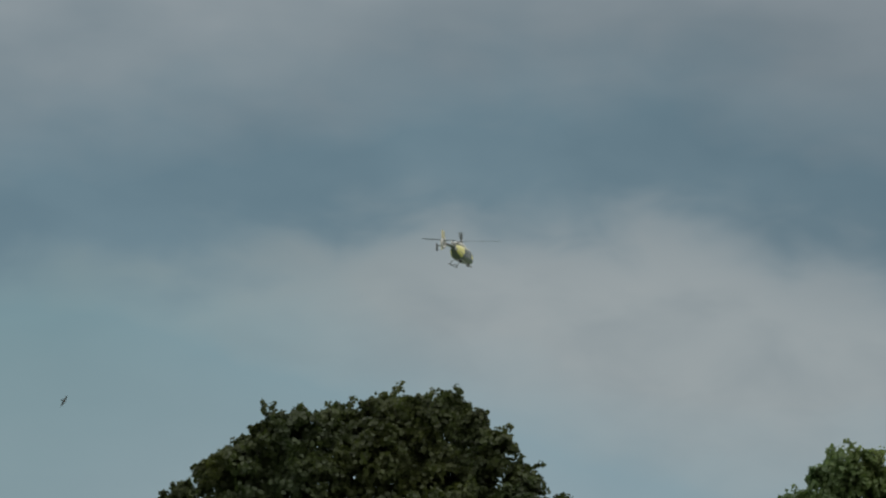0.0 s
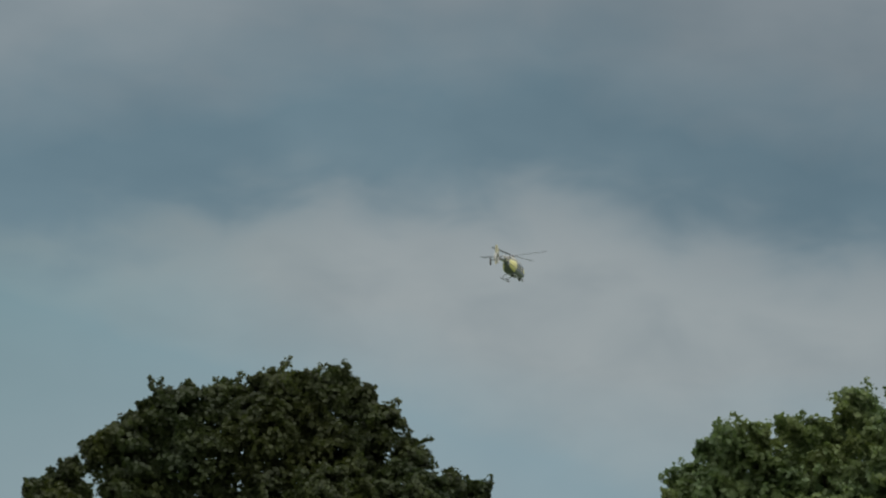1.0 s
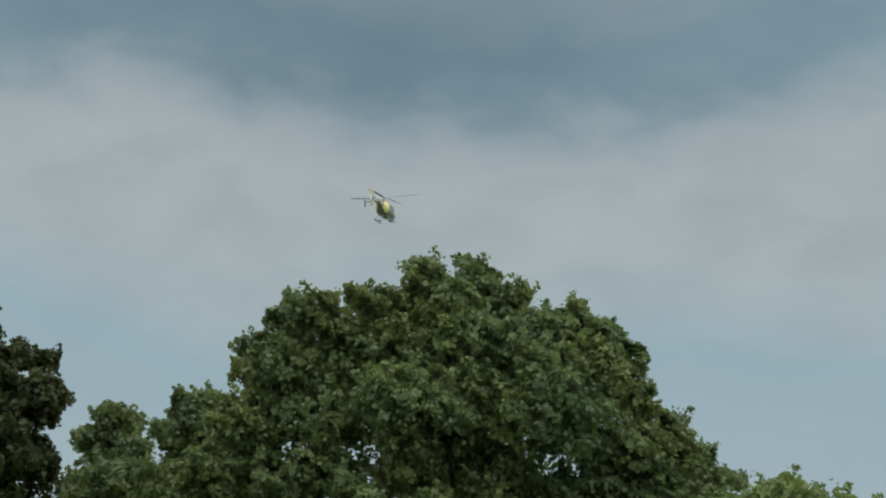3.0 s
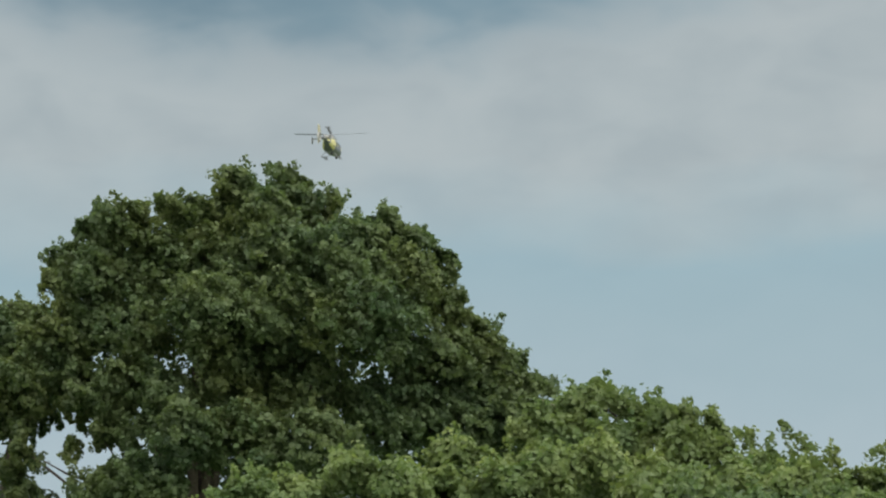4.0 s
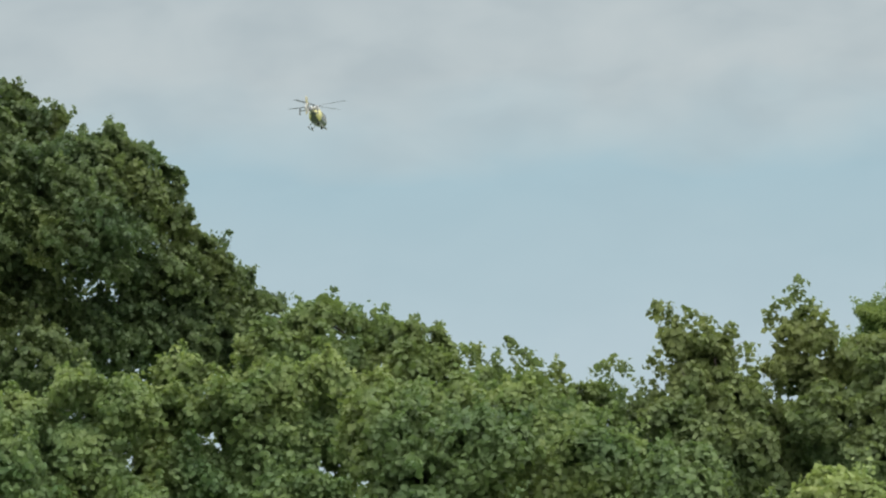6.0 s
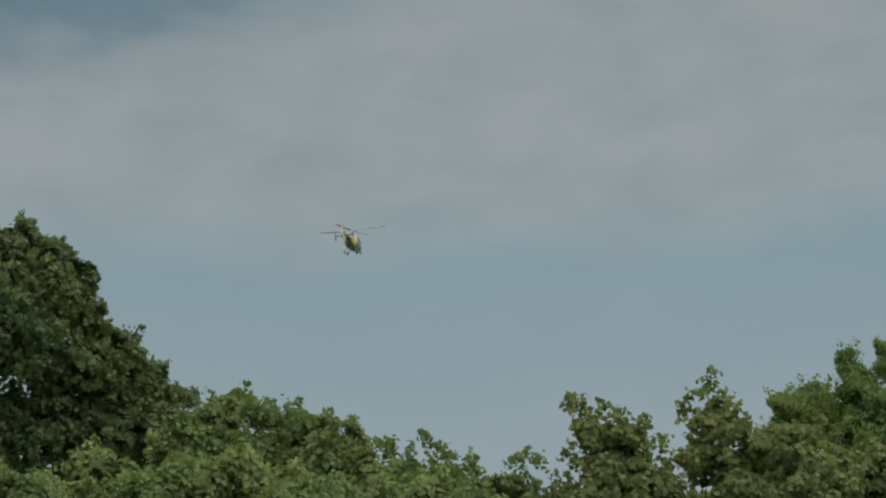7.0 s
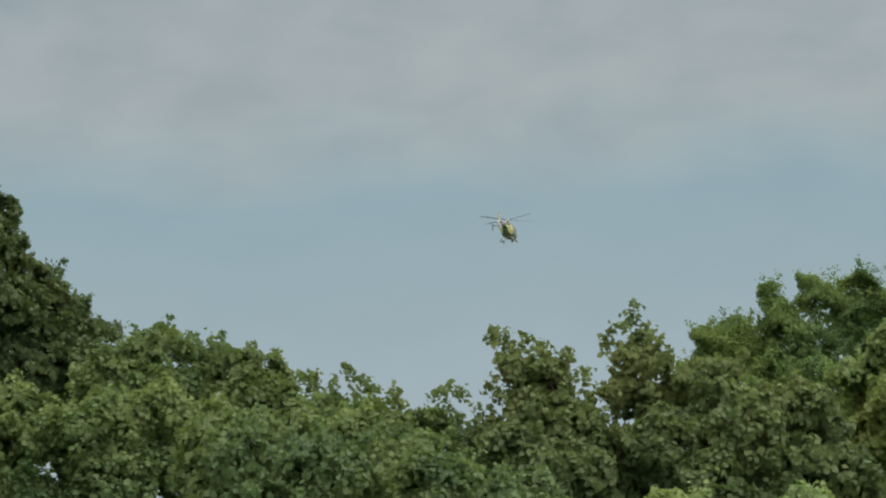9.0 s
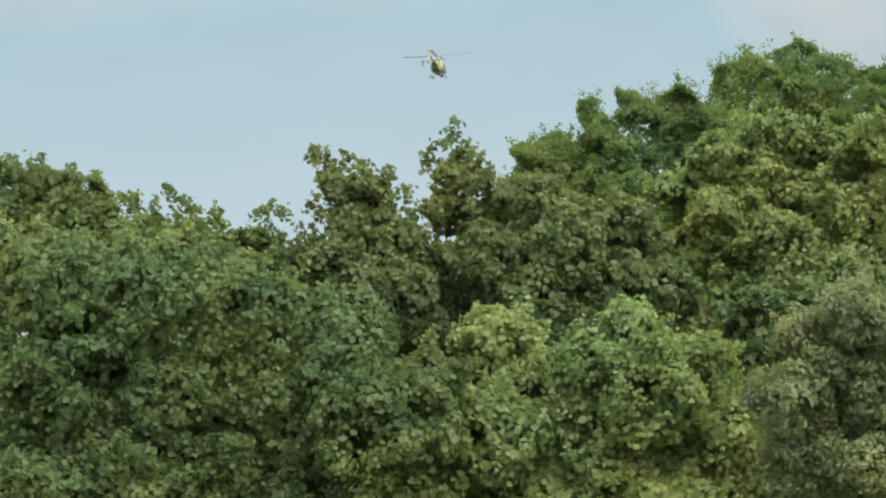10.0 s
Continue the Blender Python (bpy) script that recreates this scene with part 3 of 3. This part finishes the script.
    tree("shrub", "thick green shrub with broad leaves", "shrub", (-1.58, 43.97), 2.06, [
        (-1.25, 3.85, 0.71), (0.07, 3.48, 0.79), (-0.92, 2.26, 1.03), (0.65, 2.04, 1.03), (-0.65, 1, 0.95), (0.75, 0.78, 0.95),
        (0.05, 2.77, 0.71), (1.31, 2.72, 0.63),
    ],
         SHADE, 25, core=2.4, leaf=0.115, trunk=0.09, limbs=5, group=shrubs)
    tree("shrub", "thick olive-green shrub below the young oaks", "shrub", (2.29, 45.94), -2.85, [
        (-1.56, 3.3, 0.74), (-1.63, 1.82, 1.07), (-0.18, 2.75, 0.82), (0, 1.43, 1.07), (-1.01, 2.62, 0.74), (1.3, 2.85, 0.74),
        (1.49, 1.69, 0.91), (-0.86, 0.64, 1.07), (0.94, 0.57, 0.99), (0.43, 3.46, 0.5), (2.03, 1.01, 0.74), (0.7, 2.38, 0.91),
        (0.81, 1.23, 0.91), (-2.47, 1.37, 0.91),
    ],
         PALE, 26, core=2.4, leaf=0.115, trunk=0.09, limbs=5, group=shrubs)
    tree("willow_shrub", "grey-green willow shrub with narrow leaves", "shrub", (5.38, 41.65), -7.36, [
        (0.25, 3.94, 0.29), (-0.44, 3.52, 0.29), (-0.08, 3.39, 0.41), (-0.69, 3.08, 0.39), (0.28, 3.15, 0.49), (-0.26, 2.65, 0.64),
        (-0.88, 2.23, 0.64), (0.3, 2.18, 0.72), (-0.7, 1.4, 0.75), (0.25, 1.21, 0.75), (0.94, 3.04, 0.6), (1.02, 1.85, 0.75),
    ],
         WILLOW, 27, leaf=0.115, narrow=0.5, density=1.4, trunk=0.08, limbs=6, group=shrubs)

    # the thick hedge behind the shrubs
    rng = np.random.default_rng(30)
    for k in range(11):
        turn = -13.8 + 2.15 * k
        a = radians(turn)
        lobes = [(rng.uniform(-1.1, 1.1), z, rng.uniform(0.75, 1.0)) for z in (0.8, 1.1, 1.9, 2.3, 3.0, 3.3, 3.8) for _ in range(2)]
        tree("hedge_shrub", "dense dark green hedge shrub behind lighter shrubs", "shrub", (58 * math.sin(a), 58 * math.cos(a)), -turn, lobes,
             SHADE, 40 + k, core=1.6, leaf=0.17, density=0.4, back=0, trunk=0.09, limbs=4, group="shrubs of the thick hedge")


plant_trees()


# ---- helicopter ----
# stations along the body: distance ahead of the rotor mast, half width, top, belly
BODY = ((3.2, 0.12, -2.08, -2.28), (2.95, 0.45, -1.82, -2.44), (2.5, 0.73, -1.48, -2.56), (1.9, 0.88, -1.05, -2.62), (1.2, 0.93, -0.80, -2.64), (0.3, 0.95, -0.74, -2.64),
        (-0.6, 0.94, -0.74, -2.62), (-1.4, 0.90, -0.78, -2.50), (-2.0, 0.72, -0.84, -2.16), (-2.5, 0.44, -0.92, -1.72), (-2.9, 0.24, -0.98, -1.46))


def on_body(y, angle, proud=0.0):
    """The point of the body's skin at a station and at an angle round it, 0 at its right side and 90 on top."""
    k = next(i for i in range(len(BODY) - 1) if y >= BODY[i + 1][0] - 1e-6)
    (y0, w0, t0, b0), (y1, w1, t1, b1) = BODY[k], BODY[k + 1]
    s = (y0 - y) / (y0 - y1)
    s = s * s * (3 - 2 * s) * 0.3 + s * 0.7
    w, top, low = w0 + (w1 - w0) * s, t0 + (t1 - t0) * s, b0 + (b1 - b0) * s
    c, n = math.cos(radians(angle)), math.sin(radians(angle))
    half = (top - low) / 2
    return Vector((math.copysign(abs(c) ** 0.72, c) * (w + proud), y, (top + low) / 2 + math.copysign(abs(n) ** 0.72, n) * (half + proud)))


def skin(y0, y1, a0, a1, ny, na, proud=0.0):
    """A patch of the body's skin between two stations and two angles; a full turn closes on itself."""
    bm = bmesh.new()
    grid = [[bm.verts.new(on_body(y0 + (y1 - y0) * i / ny, a0 + (a1 - a0) * k / na, proud)) for k in range(na + 1)] for i in range(ny + 1)]
    for lo, hi in zip(grid, grid[1:]):
        for k in range(na):
            bm.faces.new((lo[k], hi[k], hi[k + 1], lo[k + 1]))
    bmesh.ops.recalc_face_normals(bm, faces=bm.faces)
    return smooth(bm)


def box(size, at, turn=(0, 0, 0), bevel=0.02):
    bm = bmesh.new()
    bmesh.ops.create_cube(bm, size=1, matrix=pose(*at, *turn) @ Matrix.Diagonal((*size, 1)))
    bmesh.ops.bevel(bm, geom=bm.edges[:], offset=min(bevel, min(size) * 0.4), segments=2, affect="EDGES")
    return bm


def wing(outline, thick):
    """A flat-sided aerofoil plate from an outline of (x, y, z) corners."""
    bm = bmesh.new()
    face = bm.faces.new([bm.verts.new(p) for p in outline])
    bm.normal_update()
    shift = face.normal * thick
    for v in face.verts:
        v.co -= shift / 2
    made = bmesh.ops.extrude_face_region(bm, geom=[face])
    bmesh.ops.translate(bm, vec=shift, verts=[g for g in made["geom"] if isinstance(g, bmesh.types.BMVert)])
    bmesh.ops.recalc_face_normals(bm, faces=bm.faces)
    bmesh.ops.bevel(bm, geom=bm.edges[:], offset=thick * 0.3, segments=2, affect="EDGES")
    return bm


def ring(radius, thick, depth, at, sides=28):
    """A duct ring whose axis runs across the aircraft."""
    bm = bmesh.new()
    loops = []
    for r, x in ((radius, -depth), (radius, depth), (radius + thick, depth * 0.7), (radius + thick, -depth * 0.7)):
        loops.append([bm.verts.new((at[0] + x, at[1] + r * math.cos(k * math.tau / sides), at[2] + r * math.sin(k * math.tau / sides))) for k in range(sides)])
    for i in range(4):
        for k in range(sides):
            bm.faces.new((loops[i][k], loops[i][(k + 1) % sides], loops[(i + 1) % 4][(k + 1) % sides], loops[(i + 1) % 4][k]))
    bmesh.ops.recalc_face_normals(bm, faces=bm.faces)
    return smooth(bm)


def make_helicopter():
    """A light twin-engined helicopter; its origin is the rotor hub, its nose points along y."""
    craft = new("helicopter")
    tagged(craft, "yellow and dark blue twin-engined helicopter flying away", "helicopter")
    body = part("fuselage", skin(3.2, -2.9, -10, 190, 40, 32), YELLOW, craft, "yellow painted cabin")
    part("belly", skin(3.2, -2.9, 190, 350, 40, 20), NAVY, craft, "dark blue painted underside")
    part("nose_cap", skin(3.2, 2.6, -30, 210, 6, 28, 0.012), NAVY, body, "dark blue nose")
    for a0, a1 in ((22, 84), (96, 158)):
        part("windscreen", skin(2.62, 1.35, a0, a1, 8, 10, 0.014), GLASS, body, "dark tinted windscreen pane")
    for side in (0, 180):
        for y0, y1 in ((1.28, 0.62), (0.45, -0.25), (-0.38, -0.95)):
            a0, a1 = (-14, 38) if side == 0 else (142, 194)
            part("side_window", skin(y0, y1, a0, a1, 5, 8, 0.014), GLASS, body)
    for a0, a1 in ((196, 236), (304, 344)):
        part("rear_door", skin(-1.3, -2.45, a0, a1, 8, 8, 0.012), YELLOW, body, "yellow clamshell rear door")
    # engine housing on the roof, with two exhausts
    cowl = bmesh.new()
    bmesh.ops.create_uvsphere(cowl, u_segments=20, v_segments=12, radius=1, matrix=pose(0, -0.75, -0.72) @ Matrix.Diagonal((0.62, 1.75, 0.42, 1)))
    part("engine_cowling", smooth(cowl), PALE_GREY, craft, "pale grey engine cowling")
    for s in (-1, 1):
        part("exhaust", tube([(s * 0.3, -1.7, -0.62), (s * 0.36, -2.05, -0.58), (s * 0.44, -2.3, -0.52)], (0.15, 0.15, 0.17), 12), GREY, craft, "grey metal exhaust pipe")
    part("mast", tube([(0, 0, -0.5), (0, 0, -0.2), (0, 0, 0.02)], (0.2, 0.12, 0.1), 12), GREY, craft)
    # tail
    part("tail_boom", tube([(0, -2.6, -1.2), (0, -3.6, -1.26), (0, -4.8, -1.33), (0, -5.75, -1.38)], (0.27, 0.24, 0.19, 0.16), 16), NAVY, craft, "dark blue tail boom")
    fin = part("tail_fin", wing([(0, -5.6, -0.95), (0, -6.2, 0.12), (0, -6.8, 0.18), (0, -6.75, -0.85)], 0.2), CREAM, craft, "tall pale cream swept tail fin")
    part("fin_root", wing([(0, -6.15, -2.02), (0, -6.7, -1.96), (0, -6.9, -2.4), (0, -6.6, -2.42)], 0.1), CREAM, fin)
    duct = part("tail_duct", ring(0.5, 0.19, 0.16, (0, -6.25, -1.45)), PALE_GREY, craft, "pale grey ring round the tail fan")
    fan = bmesh.new()
    for k in range(10):
        bmesh.ops.create_cube(fan, size=1, matrix=Matrix.Translation((0, -6.25, -1.45)) @ pose(0, 0, 0, k * 36) @ pose(0, 0.28, 0, 0, 30, 0) @ Matrix.Diagonal((0.015, 0.4, 0.07, 1)))
    bmesh.ops.create_cube(fan, size=1, matrix=Matrix.Translation((0, -6.25, -1.45)) @ Matrix.Diagonal((0.2, 0.18, 0.18, 1)))
    part("tail_fan", fan, GREY, duct)
    part("stabiliser", box((2.5, 0.42, 0.06), (0, -5.1, -1.5)), NAVY, craft)
    for s in (-1, 1):
        part("end_plate", wing([(s * 1.26, -4.85, -2.15), (s * 1.26, -4.95, -1.3), (s * 1.26, -5.5, -1.22), (s * 1.26, -5.42, -2.22)], 0.06), NAVY, craft, "dark blue stabiliser end plate")
    # landing gear
    for s in (-1, 1):
        skid = part("skid", tube([(s, 1.6, -2.96), (s, 1.4, -3.15), (s, 1.0, -3.2), (s, -0.4, -3.2), (s, -1.75, -3.2)], (0.05, 0.055, 0.06, 0.06, 0.055), 10), GREY, craft, "dark grey landing skid")
        part("step", box((0.2, 1.1, 0.04), (s * 0.93, 0.6, -2.95)), BLACK, skid)
    for y in (0.9, -1.05):
        part("cross_tube", tube([(-1.0, y, -3.18), (-0.93, y, -2.92), (-0.6, y, -2.62), (0.6, y, -2.62), (0.93, y, -2.92), (1.0, y, -3.18)], (0.05,) * 6, 10), GREY, craft)
    # camera ball under the nose, and searchlight
    ball = bmesh.new()
    bmesh.ops.create_uvsphere(ball, u_segments=18, v_segments=12, radius=0.19, matrix=pose(0, 2.6, -2.68))
    turret = part("camera_turret", smooth(ball), BLACK, craft, "black camera ball below the nose")
    part("turret_mount", tube([(0, 2.5, -2.3), (0, 2.53, -2.5)], (0.16, 0.13), 12), GREY, turret)
    part("searchlight", tube([(0.35, -1.2, -2.75), (0.35, -0.85, -2.78)], (0.15, 0.18), 14), BLACK, craft)
    part("antenna", wing([(0, -3.4, -0.9), (0, -3.55, -0.55), (0, -3.7, -0.55), (0, -3.75, -0.9)], 0.03), WHITE, craft)
    # rotor
    hub = bmesh.new()
    bmesh.ops.create_cone(hub, cap_ends=True, segments=16, radius1=0.24, radius2=0.14, depth=0.22, matrix=pose(0, 0, 0.02))
    rotor = part("rotor", smooth(hub), GREY, craft, "grey rotor head")
    for k in range(4):
        bm = bmesh.new()
        rows = []
        for r, chord, lift in ((0.15, 0.10, 0.02), (0.6, 0.12, 0.03), (0.95, 0.31, 0.05), (2.5, 0.33, 0.09), (4.6, 0.33, 0.17), (5.1, 0.2, 0.2)):
            th = 0.035 if r > 0.7 else 0.05
            rows.append([bm.verts.new((r, chord * u, lift + th * v + 0.12 * chord * u)) for u, v in ((-0.5, 0), (-0.1, 0.5), (0.5, 0), (-0.1, -0.5))])
        for lo, hi in zip(rows, rows[1:]):
            for j in range(4):
                bm.faces.new((lo[j], lo[(j + 1) % 4], hi[(j + 1) % 4], hi[j]))
        bm.faces.new(rows[0]), bm.faces.new(rows[-1][::-1])
        bmesh.ops.recalc_face_normals(bm, faces=bm.faces)
        blade = part("rotor_blade", bm, BLADE, rotor, "dark grey rotor blade")
        blade.matrix_basis = pose(0, 0, 0, 0, 0, 90 * k)
    return craft, rotor


helicopter, rotor = make_helicopter()


# ---- bird ----
def make_bird():
    """A dark bird with spread wings; its beak points along y."""
    bird = new("bird")
    tagged(bird, "dark bird gliding with spread wings", "bird")
    part("body", tube([(0, 0.17, 0), (0, 0.14, 0.005), (0, 0.09, 0.01), (0, 0.0, 0), (0, -0.1, 0), (0, -0.16, 0)], (0.008, 0.022, 0.035, 0.048, 0.03, 0.012), 10), FEATHER, bird)
    part("tail", wing([(-0.015, -0.13, 0), (0.015, -0.13, 0), (0.055, -0.29, 0), (-0.055, -0.29, 0)], 0.008), FEATHER, bird)
    for s in (-1, 1):
        bm = wing([(0, 0.06, 0), (s * 0.16, 0.1, 0), (s * 0.34, 0.0, 0), (s * 0.2, -0.06, 0), (0, -0.09, 0)], 0.01)
        part("wing", bm, FEATHER, bird)
    return bird


bird = make_bird()
far_bird = copy_thing(bird, pose(0, 0, 0))


# ---- what moves ----
def motions():
    # the helicopter flies off, sinking slowly, turning its nose slowly to the right
    path = [
        (0, -163.8, 360.5, 91.8), (0.5, -155.6, 367.6, 90.8), (1, -146.5, 374.8, 88.9), (1.5, -138.4, 381.2, 87.7), (2, -129.5, 387.9, 86.1),
        (2.5, -121.6, 393.8, 84.5), (3, -112.6, 399.9, 82.9), (3.5, -104.7, 405.4, 81.7), (4, -96.4, 410.8, 80.5), (4.5, -88.5, 415.9, 79.1),
        (5, -79.8, 420.9, 77.85), (5.5, -72.3, 425.6, 76.7), (6, -63.8, 430.2, 75.2), (6.5, -55.7, 434.7, 73.3), (7, -47.6, 438.9, 71.6),
        (7.5, -39.5, 443, 69.9), (8, -31.1, 446.9, 68), (8.5, -23.8, 450.6, 66.6), (9, -15.4, 454.2, 64.7), (9.5, -7.6, 457.7, 63.4),
        (10, 0.4, 461, 62.3)]
    times, banks, headings, pitches = (0.0, 2.5, 5.5, 8.5, 10.0), (0, 0, -0.5, -0.5, -0.5), (2.5, 0.0, -4.0, -9.0, -11.0), (2.0, 0.0, -1.0, -1.0, -1.0)
    walk(helicopter, [(t, pose(x, y, z, float(np.interp(t, times, pitches)), float(np.interp(t, times, banks)), float(np.interp(t, times, headings)))) for t, x, y, z in path])
    # the rotor turns anticlockwise seen from above, close to 79 degrees in a thirtieth of a second
    phases = ((0.0, 0), (0.5, 74), (1.0, 58), (1.5, 45), (2.0, 16), (2.5, 85), (3.0, 65), (4.5, 2), (5.0, 75), (5.5, 60), (6.0, 52), (7.5, 70), (8.0, 62), (8.5, 45), (9.0, 40), (9.5, 8), (10.0, 80))
    turned, spins = 20.0, [(0, 20.0)]
    for (t0, p0), (t1, p1) in zip(phases, phases[1:]):
        n = round((t1 - t0) * FPS)
        p0, p1 = p0 + 20 - 1.1 * t0, p1 + 20 - 1.1 * t1
        total = (p1 - p0) + 90 * round((n * 79 - (p1 - p0)) / 90)
        spins += [(round(t0 * FPS) + k, turned + total * k / n) for k in range(1, n + 1)]
        turned += total
    walk(rotor, [(k / FPS, pose(0, 0, 0, 0, 0, angle)) for k, angle in spins])
    # the bird dives past the maple and away behind it
    def seen(turn, tilt, far):
        a, h = radians(turn), radians(tilt)
        return far * math.sin(a), far * math.cos(a), 1.6 + far * math.tan(h)
    glide = ((0.0, -31.56, 9.49, 150, 62), (0.1, -31.05, 9.35, 153, 58), (0.2, -30.6, 9.09, 157, 52), (0.3, -30.43, 8.71, 161, 56), (0.4, -30.42, 8.4, 165, 80),
             (0.5, -30.4, 8.0, 168, 70), (1.0, -30.6, 6.2, 184, 40), (3.0, -32.0, 4.5, 240, 10), (10.0, -36.0, 5.0, 420, 5))
    walk(bird, [(t, pose(*seen(a, h, d), -10, -bank, -a - 20)) for t, a, h, d, bank in glide])

    # the other bird rises from behind the lime tree and flies off to the west
    rise = ((0.0, -14.0, 2.0, 190, 0), (6.0, -12.0, 4.0, 205, 5), (8.9, -9.6, 6.2, 228, 20), (9.2, -9.58, 7.87, 236, 55), (9.3, -9.23, 8.01, 242, 10), (9.4, -8.87, 8.16, 248, 25), (9.5, -8.78, 8.22, 254, 5), (9.6, -8.91, 8.37, 260, 20), (9.8, -11.0, 8.9, 268, 10), (10.0, -12.6, 9.2, 276, 10))
    walk(far_bird, [(t, pose(*seen(a, h, d), 5, -bank, -a + 60)) for t, a, h, d, bank in rise])


motions()
